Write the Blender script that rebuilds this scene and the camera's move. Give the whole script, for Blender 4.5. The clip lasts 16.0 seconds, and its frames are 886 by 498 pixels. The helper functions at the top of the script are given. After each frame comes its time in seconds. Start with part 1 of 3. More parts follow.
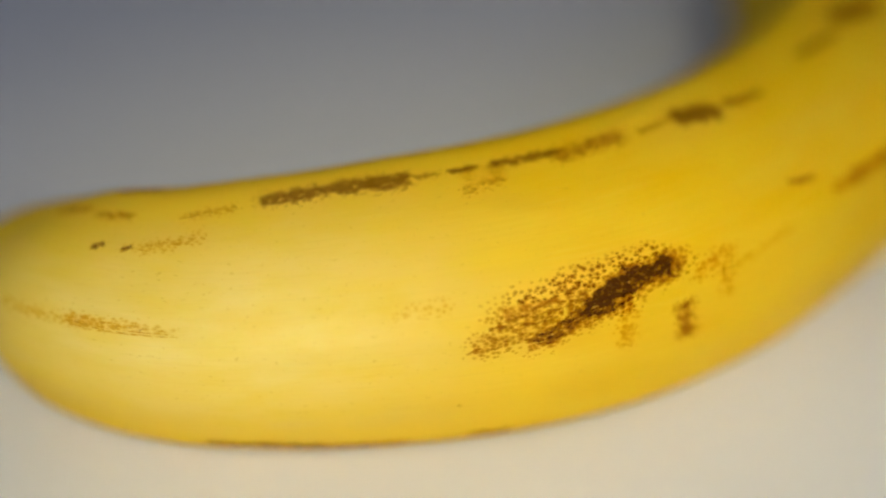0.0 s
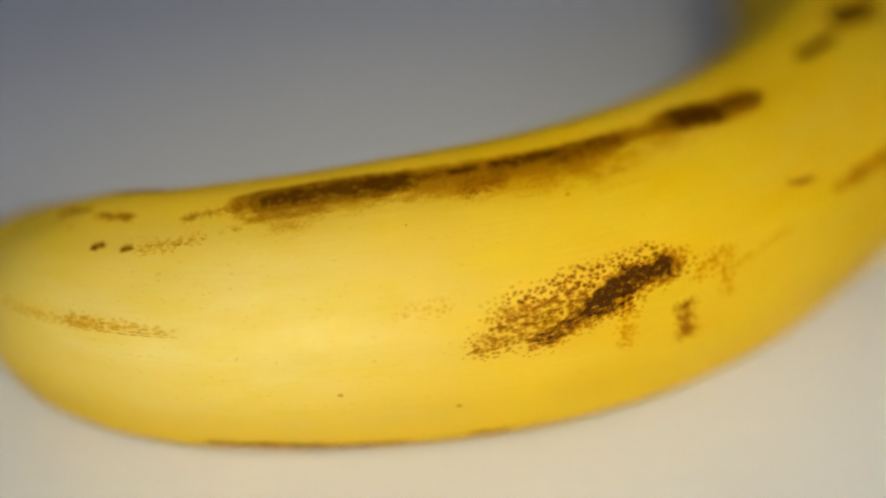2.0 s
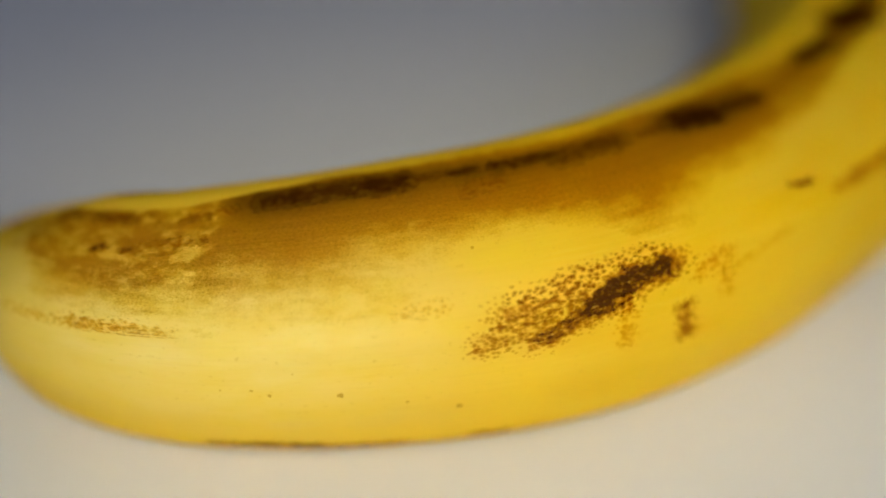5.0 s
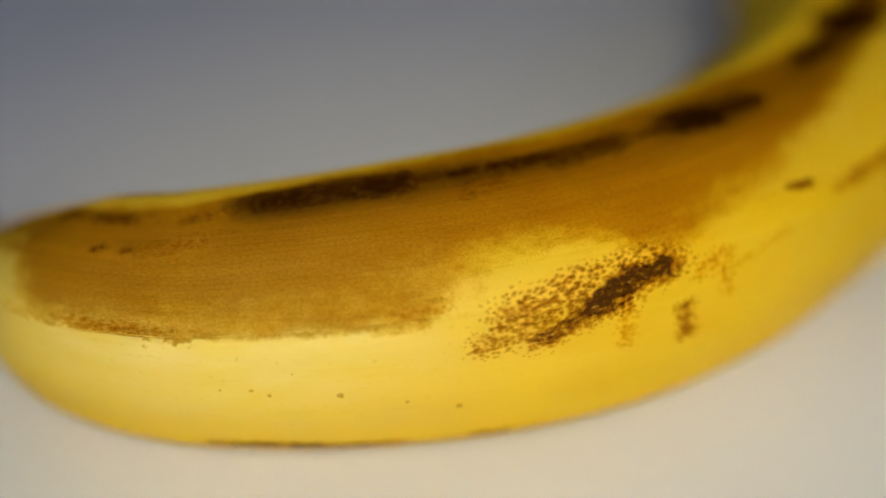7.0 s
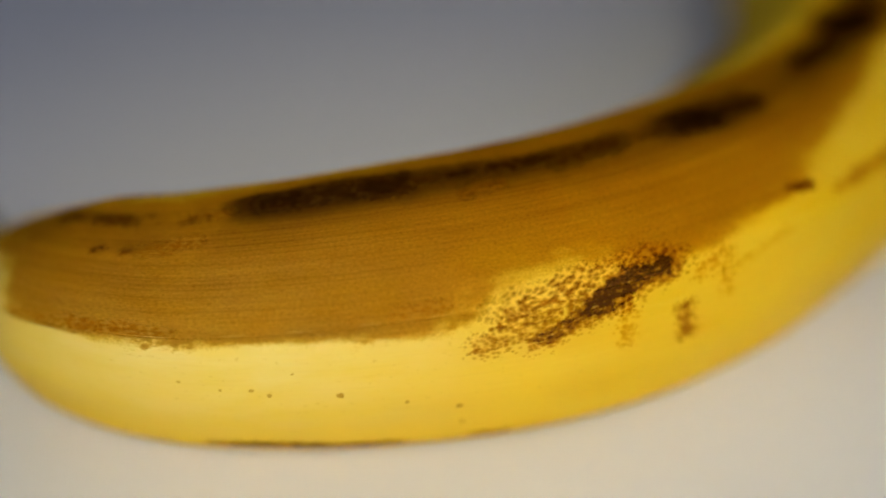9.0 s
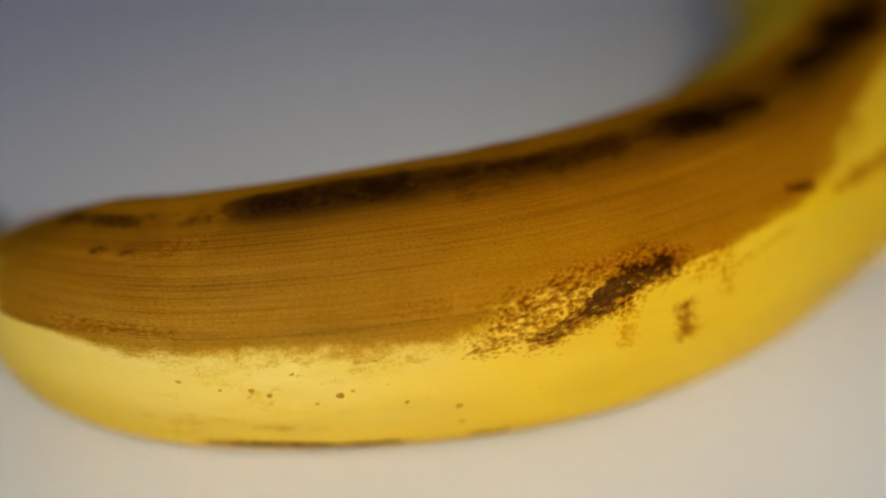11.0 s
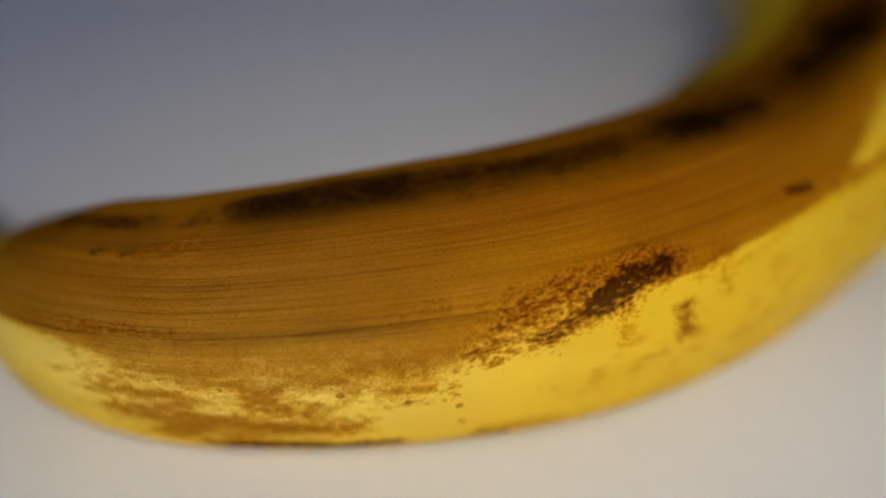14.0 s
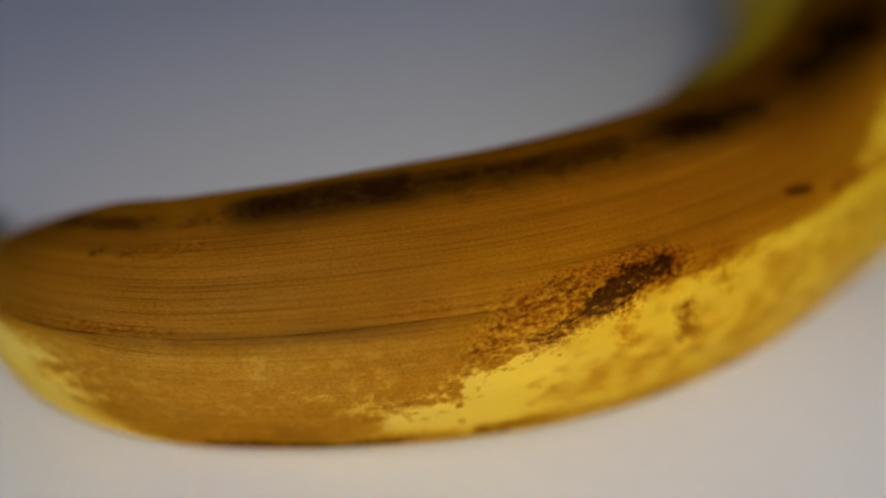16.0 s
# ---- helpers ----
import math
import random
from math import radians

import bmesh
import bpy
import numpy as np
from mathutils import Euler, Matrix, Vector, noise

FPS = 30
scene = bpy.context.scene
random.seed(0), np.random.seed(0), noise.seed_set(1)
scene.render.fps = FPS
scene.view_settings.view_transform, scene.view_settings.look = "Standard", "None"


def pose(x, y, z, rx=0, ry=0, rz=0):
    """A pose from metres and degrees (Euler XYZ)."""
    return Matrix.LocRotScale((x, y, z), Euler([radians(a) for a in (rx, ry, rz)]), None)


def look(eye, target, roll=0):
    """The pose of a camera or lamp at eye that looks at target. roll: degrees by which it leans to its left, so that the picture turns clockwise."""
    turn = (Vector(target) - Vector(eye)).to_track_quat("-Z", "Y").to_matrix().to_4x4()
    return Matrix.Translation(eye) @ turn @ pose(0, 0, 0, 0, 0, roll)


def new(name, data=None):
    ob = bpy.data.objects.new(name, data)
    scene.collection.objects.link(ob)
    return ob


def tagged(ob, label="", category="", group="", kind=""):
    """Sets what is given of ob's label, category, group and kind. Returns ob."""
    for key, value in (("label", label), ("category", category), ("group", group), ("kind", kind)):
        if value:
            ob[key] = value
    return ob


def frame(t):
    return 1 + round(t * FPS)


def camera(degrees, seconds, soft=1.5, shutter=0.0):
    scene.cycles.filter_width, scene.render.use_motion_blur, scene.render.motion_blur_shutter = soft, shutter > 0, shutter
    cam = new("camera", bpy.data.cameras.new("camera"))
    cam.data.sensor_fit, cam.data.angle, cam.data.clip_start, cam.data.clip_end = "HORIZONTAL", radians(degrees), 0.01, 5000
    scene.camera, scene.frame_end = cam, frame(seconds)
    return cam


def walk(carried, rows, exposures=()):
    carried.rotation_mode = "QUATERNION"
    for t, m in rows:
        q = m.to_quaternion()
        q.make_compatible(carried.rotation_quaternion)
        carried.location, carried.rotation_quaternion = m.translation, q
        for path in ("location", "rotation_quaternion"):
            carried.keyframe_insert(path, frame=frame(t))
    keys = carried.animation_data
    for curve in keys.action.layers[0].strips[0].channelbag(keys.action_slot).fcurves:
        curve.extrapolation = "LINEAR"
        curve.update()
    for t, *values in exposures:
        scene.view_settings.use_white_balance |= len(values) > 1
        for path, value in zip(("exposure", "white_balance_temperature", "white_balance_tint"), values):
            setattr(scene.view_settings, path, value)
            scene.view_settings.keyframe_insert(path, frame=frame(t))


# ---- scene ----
cam = camera(26.0, 16.0, soft=1.9)
EYE, AIM = (0.0, -0.20567, 0.93469), (0.0, 0.0, 0.774)
cam.data.dof.use_dof = True
cam.data.dof.focus_distance = 0.2450
cam.data.dof.aperture_fstop = 3.1
walk(cam, [(0.0, look(EYE, AIM)), (16.0, look(EYE, AIM))],
     exposures=[(0.0, 0.0, 6500, 10), (4.5, -0.02, 6450, 10.5), (9.0, -0.08, 6400, 12.5), (12.5, -0.12, 6180, 14.5), (16.0, -0.235, 5920, 17.5)])

# ---- world, window light, exposure ----
TABLE = 0.75
world = bpy.data.worlds.new("daylight")
world.use_nodes = True
scene.world = world
wn = world.node_tree.nodes
sky = wn.new("ShaderNodeTexSky")
sky.sky_type, sky.sun_disc = "NISHITA", False
sky.sun_elevation, sky.sun_rotation = radians(40), radians(180)
world.node_tree.links.new(sky.outputs["Color"], wn["Background"].inputs["Color"])
wn["Background"].inputs["Strength"].default_value = 0.1


def area_lamp(name, where, aim, width, height, power, colour):
    data = bpy.data.lights.new(name, "AREA")
    data.shape, data.size, data.size_y, data.energy, data.color = "RECTANGLE", width, height, power, colour
    ob = new(name, data)
    ob.matrix_world = look(where, aim)
    return ob


# daylight in the window's opening, behind the camera
area_lamp("window_light", (-0.35, -0.58, 1.36), (-0.20, 0.0, 1.20), 1.1, 0.9, 2.05, (0.70, 0.80, 1.0))
# added cool fill light in the east wall's opening, for the table's back
area_lamp("east_fill_light", (1.07, 0.55, 1.40), (0.0, 0.25, 0.75), 0.6, 0.6, 1.5, (0.70, 0.68, 1.0))
# added warm spot beside the camera, from no known lamp, for the bright pool
spot = bpy.data.lights.new("pool_spot_light", "SPOT")
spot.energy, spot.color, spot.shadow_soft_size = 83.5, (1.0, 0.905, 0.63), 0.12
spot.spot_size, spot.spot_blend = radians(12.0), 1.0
new("pool_spot_light", spot).matrix_world = look((0.10, -0.50, 1.20), (0.026, -0.091, 0.75))


# ---- materials ----
def material(name, rough=0.5):
    m = bpy.data.materials.new(name)
    m.use_nodes = True
    nt = m.node_tree
    bsdf = nt.nodes["Principled BSDF"]
    bsdf.inputs["Roughness"].default_value = rough
    return m, nt, bsdf


def coords(nt, scale, which="Object"):
    tc, mp = nt.nodes.new("ShaderNodeTexCoord"), nt.nodes.new("ShaderNodeMapping")
    mp.inputs["Scale"].default_value = scale
    nt.links.new(tc.outputs[which], mp.inputs["Vector"])
    return mp.outputs["Vector"]


def noise_node(nt, vec, scale, detail=4.0, rough=0.55):
    n = nt.nodes.new("ShaderNodeTexNoise")
    n.inputs["Scale"].default_value, n.inputs["Detail"].default_value, n.inputs["Roughness"].default_value = scale, detail, rough
    nt.links.new(vec, n.inputs["Vector"])
    return n.outputs["Fac"]


def ramp(nt, fac, lo, hi, a=0.0, b=1.0):
    n = nt.nodes.new("ShaderNodeMapRange")
    n.inputs["From Min"].default_value, n.inputs["From Max"].default_value = lo, hi
    n.inputs["To Min"].default_value, n.inputs["To Max"].default_value = a, b
    nt.links.new(fac, n.inputs["Value"])
    return n.outputs["Result"]


def mixed(nt, fac, a, b, blend="MIX"):
    n = nt.nodes.new("ShaderNodeMix")
    n.data_type, n.blend_type = "RGBA", blend
    if isinstance(fac, float):
        n.inputs["Factor"].default_value = fac
    else:
        nt.links.new(fac, n.inputs["Factor"])
    for key, v in ((6, a), (7, b)):
        if isinstance(v, tuple):
            n.inputs[key].default_value = (*v, 1.0)
        else:
            nt.links.new(v, n.inputs[key])
    return n.outputs[2]


def relief(nt, bsdf, height, strength, distance):
    n = nt.nodes.new("ShaderNodeBump")
    n.inputs["Strength"].default_value, n.inputs["Distance"].default_value = strength, distance
    nt.links.new(height, n.inputs["Height"])
    nt.links.new(n.outputs["Normal"], bsdf.inputs["Normal"])


def attribute(nt, name):
    n = nt.nodes.new("ShaderNodeAttribute")
    n.attribute_name = name
    return n.outputs["Fac"]


def plain(name, colour, rough, grain=90.0, amount=0.06, bump=0.05):
    m, nt, bsdf = material(name, rough)
    v = coords(nt, (1, 1, 1))
    fine = noise_node(nt, v, grain, 5)
    broad = noise_node(nt, v, grain / 18, 3)
    c = mixed(nt, ramp(nt, fine, 0.3, 0.7), tuple(k * (1 - amount) for k in colour), tuple(min(1, k * (1 + amount)) for k in colour))
    c = mixed(nt, ramp(nt, broad, 0.3, 0.7, 0.0, 0.5), c, tuple(k * (1 - 1.5 * amount) for k in colour))
    nt.links.new(c, bsdf.inputs["Base Color"])
    relief(nt, bsdf, fine, bump, 0.0006)
    return m


def peel_material():
    """Ripe yellow peel: waxy, with pale fibres along it, a deeper yellow away from the middle and a highlight painted
    into the middle.
    """
    m, nt, bsdf = material("ripe_peel", 0.52)
    uv = coords(nt, (1, 1, 1), "UV")
    fibre = noise_node(nt, coords(nt, (0.10, 2.2, 1), "UV"), 1.0, 5, 0.6)
    fine = noise_node(nt, uv, 5.0, 3, 0.6)
    blotch = noise_node(nt, coords(nt, (0.6, 1.2, 1), "UV"), 0.16, 4, 0.55)
    # pale holds the middle's own lighter yellow and its painted soft highlight
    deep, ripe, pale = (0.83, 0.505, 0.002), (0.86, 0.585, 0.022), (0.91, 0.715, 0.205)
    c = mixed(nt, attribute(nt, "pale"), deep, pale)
    c = mixed(nt, ramp(nt, blotch, 0.35, 0.7, 0.0, 0.55), c, ripe)
    c = mixed(nt, ramp(nt, fibre, 0.52, 0.72, 0.0, 0.09), c, (0.60, 0.37, 0.018))
    c = mixed(nt, ramp(nt, fibre, 0.46, 0.28, 0.0, 0.18), c, (0.88, 0.66, 0.08))
    c = mixed(nt, ramp(nt, fine, 0.68, 0.80, 0.0, 0.16), c, (0.50, 0.29, 0.012))
    faint = noise_node(nt, coords(nt, (0.8, 1.1, 1), "UV"), 1.3, 3, 0.6)
    c = mixed(nt, ramp(nt, faint, 0.62, 0.76, 0.0, 0.45), c, (0.62, 0.36, 0.015))
    nt.links.new(c, bsdf.inputs["Base Color"])
    bsdf.inputs["Subsurface Weight"].default_value = 0.12
    bsdf.inputs["Subsurface Radius"].default_value = (0.0030, 0.0018, 0.0004)
    bsdf.inputs["Subsurface Scale"].default_value = 0.4
    bsdf.inputs["Specular IOR Level"].default_value = 0.09
    relief(nt, bsdf, mixed(nt, 0.35, fibre, fine), 0.06, 0.00025)
    return m


def product(nt, a, b, operation="MULTIPLY"):
    n = nt.nodes.new("ShaderNodeMath")
    n.operation = operation
    for key, v in ((0, a), (1, b)):
        if isinstance(v, float):
            n.inputs[key].default_value = v
        else:
            nt.links.new(v, n.inputs[key])
    return n.outputs[0]


TOWARDS = (Vector(EYE) - Vector(AIM)).normalized()
RISE = 0.005     # millimetres by which a film of stain rises out of the peel in a second
LEAD = 1.4       # seconds for which it stays clear after it has come out


def smooth(nt, fac, lo, hi, a=0.0, b=1.0):
    out = ramp(nt, fac, lo, hi, a, b)
    out.node.interpolation_type = "SMOOTHSTEP"
    return out


def dots_node(nt, vec, scale, dense, soft):
    """Round dots of uneven size, larger and closer where dense is high, up to a closed patch."""
    n = nt.nodes.new("ShaderNodeTexVoronoi")
    n.voronoi_dimensions = "2D"
    n.inputs["Scale"].default_value = scale
    nt.links.new(vec, n.inputs["Vector"])
    split = nt.nodes.new("ShaderNodeSeparateColor")
    nt.links.new(n.outputs["Color"], split.inputs["Color"])
    size = product(nt, ramp(nt, split.outputs[0], 0.0, 1.0, 0.12, 0.80), dense)
    return smooth(nt, product(nt, size, n.outputs["Distance"], "SUBTRACT"), -soft, soft)


def film_height(nt, peel):
    """How far a film of stain stands over its peel, in seconds of its rise."""
    tc = nt.nodes.new("ShaderNodeTexCoord")
    tc.object = peel
    n = nt.nodes.new("ShaderNodeVectorMath")
    n.operation = "DOT_PRODUCT"
    n.inputs[1].default_value = tuple(TOWARDS * 1000)
    nt.links.new(tc.outputs["Object"], n.inputs[0])
    height = product(nt, n.outputs["Value"], attribute(nt, "level"), "SUBTRACT")
    return product(nt, product(nt, height, 1 / RISE), LEAD, "SUBTRACT")


def browned(nt, c, fibre, grit, pores, dry):
    """Pores and grit on a brown colour, and fibres along the fruit as it dries (0 to 1)."""
    lines, sheen = product(nt, ramp(nt, fibre, 0.50, 0.62, 0.0, 0.95), dry), product(nt, ramp(nt, fibre, 0.48, 0.37, 0.0, 0.95), dry)
    c = mixed(nt, lines, c, (0.47, 0.42, 0.39), "MULTIPLY")
    c = mixed(nt, sheen, c, (1.33, 1.38, 1.56), "MULTIPLY")
    c = mixed(nt, ramp(nt, grit, 0.50, 0.70, 0.0, 0.90), c, (0.52, 0.46, 0.42), "MULTIPLY")
    c = mixed(nt, ramp(nt, grit, 0.47, 0.30, 0.0, 0.85), c, (1.34, 1.42, 1.55), "MULTIPLY")
    return mixed(nt, ramp(nt, pores, 0.58, 0.72, 0.0, 0.60), c, (0.58, 0.50, 0.46), "MULTIPLY")


RIPE = (0.86, 0.60, 0.085)     # the ripe peel's colour under a stain


def pigment(nt, bsdf, c, density):
    """A stain in the skin: it filters the light on its way in and out, so that ripe peel looks as c where the density is 1."""
    tint = nt.nodes.new("ShaderNodeVectorMath")
    tint.operation = "DIVIDE"
    nt.links.new(c, tint.inputs[0])
    tint.inputs[1].default_value = RIPE
    power = nt.nodes.new("ShaderNodeGamma")
    nt.links.new(tint.outputs[0], power.inputs["Color"])
    nt.links.new(product(nt, density, 0.5), power.inputs["Gamma"])
    clear = nt.nodes.new("ShaderNodeBsdfTransparent")
    nt.links.new(power.outputs["Color"], clear.inputs["Color"])
    nt.links.new(clear.outputs["BSDF"], nt.nodes["Material Output"].inputs["Surface"])
    nt.nodes.remove(bsdf)


def stain_material(name, peel):
    """A film of browned peel: clear as it comes out, then ochre, brown and dark as it stands higher, with fibres and pores."""
    m, nt, bsdf = material(name, 0.50)
    uv = coords(nt, (1, 1, 1), "UV")
    fibre = noise_node(nt, coords(nt, (0.014, 1.9, 1), "UV"), 1.0, 6, 0.72)
    grit = noise_node(nt, coords(nt, (0.8, 1.1, 1), "UV"), 2.8, 3, 0.70)
    pores = noise_node(nt, uv, 4.4, 2, 0.5)
    broad = noise_node(nt, coords(nt, (0.5, 1.2, 1), "UV"), 0.25, 4, 0.6)
    age = film_height(nt, peel)
    c = mixed(nt, smooth(nt, age, 0.0, 3.4), (0.57, 0.285, 0.009), (0.445, 0.197, 0.0068))
    c = mixed(nt, smooth(nt, age, 3.0, 12.0), c, (0.297, 0.114, 0.0045))
    c = mixed(nt, attribute(nt, "young"), c, (0.38, 0.148, 0.007))
    c = mixed(nt, ramp(nt, broad, 0.36, 0.66, 0.0, 0.55), c, (0.72, 0.67, 0.62), "MULTIPLY")
    c = browned(nt, c, fibre, grit, pores, smooth(nt, age, 2.0, 9.0, 0.25, 1.0))
    dark = product(nt, smooth(nt, age, 0.0, 12.0, 0.42, 1.2), attribute(nt, "black"))
    c = mixed(nt, smooth(nt, dark, 0.0, 0.75), c, (0.066, 0.0250, 0.0024))
    c = mixed(nt, smooth(nt, dark, 0.55, 1.2), c, (0.016, 0.0085, 0.0040))
    uneven = product(nt, ramp(nt, pores, 0.3, 0.7, -1.0, 1.0), attribute(nt, "uneven"))
    ripe = product(nt, product(nt, age, uneven, "ADD"), attribute(nt, "slow"), "DIVIDE")
    pigment(nt, bsdf, c, product(nt, ramp(nt, ripe, 0.0, 1.0), attribute(nt, "thin")))
    return m


def scuff_material():
    """Speckled scuffs: dots that run together into a dark, slightly purple patch where they are dense."""
    m, nt, bsdf = material("scuffed_peel", 0.55)
    uv = coords(nt, (0.92, 1, 1), "UV")
    dense = attribute(nt, "dense")
    warp = noise_node(nt, uv, 1.6, 3, 0.6)
    here = product(nt, dense, ramp(nt, warp, 0.3, 0.7, 0.72, 1.28))
    turned = coords(nt, (1, 1, 1), "UV")
    turned.node.inputs["Rotation"].default_value = (0, 0, radians(-28))
    turned.node.inputs["Scale"].default_value = (1.25, 1.9, 1)
    blots = product(nt, noise_node(nt, turned, 0.85, 3, 0.55), product(nt, here, 0.36), "ADD")
    blots = smooth(nt, blots, 0.67, 0.90)
    small = dots_node(nt, uv, 1.45, here, 0.42)
    cover = product(nt, product(nt, blots, smooth(nt, dense, 0.10, 0.45)), product(nt, small, 0.85), "MAXIMUM")
    c = mixed(nt, attribute(nt, "ochre"), (0.235, 0.090, 0.012), (0.56, 0.215, 0.004))
    c = mixed(nt, smooth(nt, here, 0.70, 1.25), c, (0.080, 0.031, 0.015))
    c = mixed(nt, attribute(nt, "black"), c, (0.115, 0.048, 0.005))
    fine = noise_node(nt, uv, 4.0, 3, 0.7)
    c = mixed(nt, ramp(nt, fine, 0.40, 0.66, 0.0, 0.6), c, (0.55, 0.5, 0.5), "MULTIPLY")
    pigment(nt, bsdf, c, product(nt, cover, attribute(nt, "cover")))
    return m


PEEL = peel_material()
SCUFF = scuff_material()
TIP = plain("dried_tip", (0.030, 0.022, 0.018), 0.85, 900.0, 0.35, 0.5)
STEM = plain("green_stem", (0.42, 0.36, 0.05), 0.55, 500.0, 0.20, 0.2)
WHITE = plain("white_laminate", (0.685, 0.695, 0.71), 0.55, 260.0, 0.012, 0.03)
WALL = plain("wall_paint", (0.38, 0.39, 0.42), 0.9, 120.0, 0.03, 0.1)
FLOOR = plain("floor_covering", (0.30, 0.29, 0.28), 0.7, 60.0, 0.10, 0.1)


# ---- the room that closes the place ----
def box_into(bm, lo, hi):
    made = bmesh.ops.create_cube(bm, size=1.0)["verts"]
    size = [b - a for a, b in zip(lo, hi)]
    bmesh.ops.scale(bm, vec=size, verts=made)
    bmesh.ops.translate(bm, vec=[(a + b) / 2 for a, b in zip(lo, hi)], verts=made)
    return made


def mesh_of(name, bm, mat, smooth=False):
    me = bpy.data.meshes.new(name)
    bm.to_mesh(me)
    bm.free()
    me.materials.append(mat)
    if smooth:
        me.polygons.foreach_set("use_smooth", [True] * len(me.polygons))
    return me


def boxes(name, pieces, mat, label, category):
    bm = bmesh.new()
    for lo, hi in pieces:
        box_into(bm, lo, hi)
    return tagged(new(name, mesh_of(name, bm, mat)), label, category, kind="structure")


def wall_with_opening_y(name, y0, y1, x0, x1, ox0, ox1, oz0, oz1, label):
    return boxes(name, [((x0, y0, 0), (ox0, y1, 2.5)), ((ox1, y0, 0), (x1, y1, 2.5)),
                        ((ox0, y0, 0), (ox1, y1, oz0)), ((ox0, y0, oz1), (ox1, y1, 2.5))], WALL, label, "wall")


boxes("floor", [((-2.2, -0.85, -0.1), (1.3, 3.2, 0.0))], FLOOR, "plain grey floor of the room", "floor")
boxes("ceiling", [((-2.2, -0.85, 2.5), (1.3, 3.2, 2.6))], WALL, "plain pale ceiling of the room", "ceiling")
wall_with_opening_y("wall_south", -0.85, -0.60, -2.2, 1.3, -0.90, 0.20, 0.91, 1.81, "pale painted wall with a window opening behind the table")
boxes("wall_north", [((-2.2, 3.0, 0), (1.3, 3.2, 2.5))], WALL, "pale painted wall across the room", "wall")
boxes("wall_west", [((-2.2, -0.60, 0), (-2.0, 3.0, 2.5))], WALL, "pale painted plain side wall", "wall")
# unseen wall; its opening is made for the added fill light
boxes("wall_east", [((1.1, -0.60, 0), (1.3, 0.25, 2.5)), ((1.1, 0.85, 0), (1.3, 3.0, 2.5)),
                    ((1.1, 0.25, 0), (1.3, 0.85, 1.1)), ((1.1, 0.25, 1.7), (1.3, 0.85, 2.5))], WALL,
      "pale painted side wall with an opening for the fill light", "wall")


# ---- the table ----
def part(name, me, parent, label=""):
    ob = new(name, me)
    ob.parent = parent
    return tagged(ob, label)


def table():
    top = new("table")
    tagged(top, "white table with a smooth laminate top", "table")
    bm = bmesh.new()
    box_into(bm, (-0.80, -0.55, TABLE - 0.028), (0.80, 0.75, TABLE))
    bmesh.ops.bevel(bm, geom=list(bm.edges), offset=0.003, segments=2, affect="EDGES")
    part("tabletop", mesh_of("tabletop", bm, WHITE), top, "smooth white laminate top")
    for x in (-0.74, 0.74):
        for y in (-0.49, 0.69):
            bm = bmesh.new()
            box_into(bm, (x - 0.025, y - 0.025, 0.0), (x + 0.025, y + 0.025, TABLE - 0.028))
            part("leg", mesh_of("leg", bm, WHITE), top)


table()


# ---- banana geometry: a ridged loft round a curved centreline ----
# centreline stations in millimetres: x, y, radius
STATIONS = [
    (-70.3, 24.8, 2.5), (-67.9, 20.8, 5.3), (-63.3, 13.8, 9.4), (-55.8, 6.9, 12.8), (-47.6, 0.1, 15.7),
    (-35.9, -4.4, 17.3), (-21.3, -5.2, 18.4), (-6.4, -4.0, 19.3), (8.9, -0.9, 19.8), (22.0, 4.1, 20.0),
]
STATIONS += [
    (35.0, 12.2, 19.9), (47.6, 24.2, 19.4), (58.7, 37.9, 19.8), (67.2, 55.6, 20.3), (70.0, 74.5, 21.0),
    (69.8, 92.0, 19.5), (69.6, 108.0, 14.5), (69.6, 122.0, 9.2), (70.2, 136.0, 7.0),
]


def spline(xs, ys, q):
    """A smooth curve through the points (xs, ys), at q (Hermite, slopes by finite differences)."""
    xs, ys = np.asarray(xs, float), np.asarray(ys, float)
    m = np.gradient(ys, xs)
    i = np.clip(np.searchsorted(xs, q) - 1, 0, len(xs) - 2)
    h = xs[i + 1] - xs[i]
    t = np.clip((q - xs[i]) / h, 0, 1)
    return ((2 * t**3 - 3 * t**2 + 1) * ys[i] + (t**3 - 2 * t**2 + t) * h * m[i]
            + (3 * t**2 - 2 * t**3) * ys[i + 1] + (t**3 - t**2) * h * m[i + 1])


ST = np.array(STATIONS)
CHORD = 0.8 + np.concatenate([[0], np.cumsum(np.hypot(*np.diff(ST[:, :2], axis=0).T))])
LENGTH = CHORD[-1]


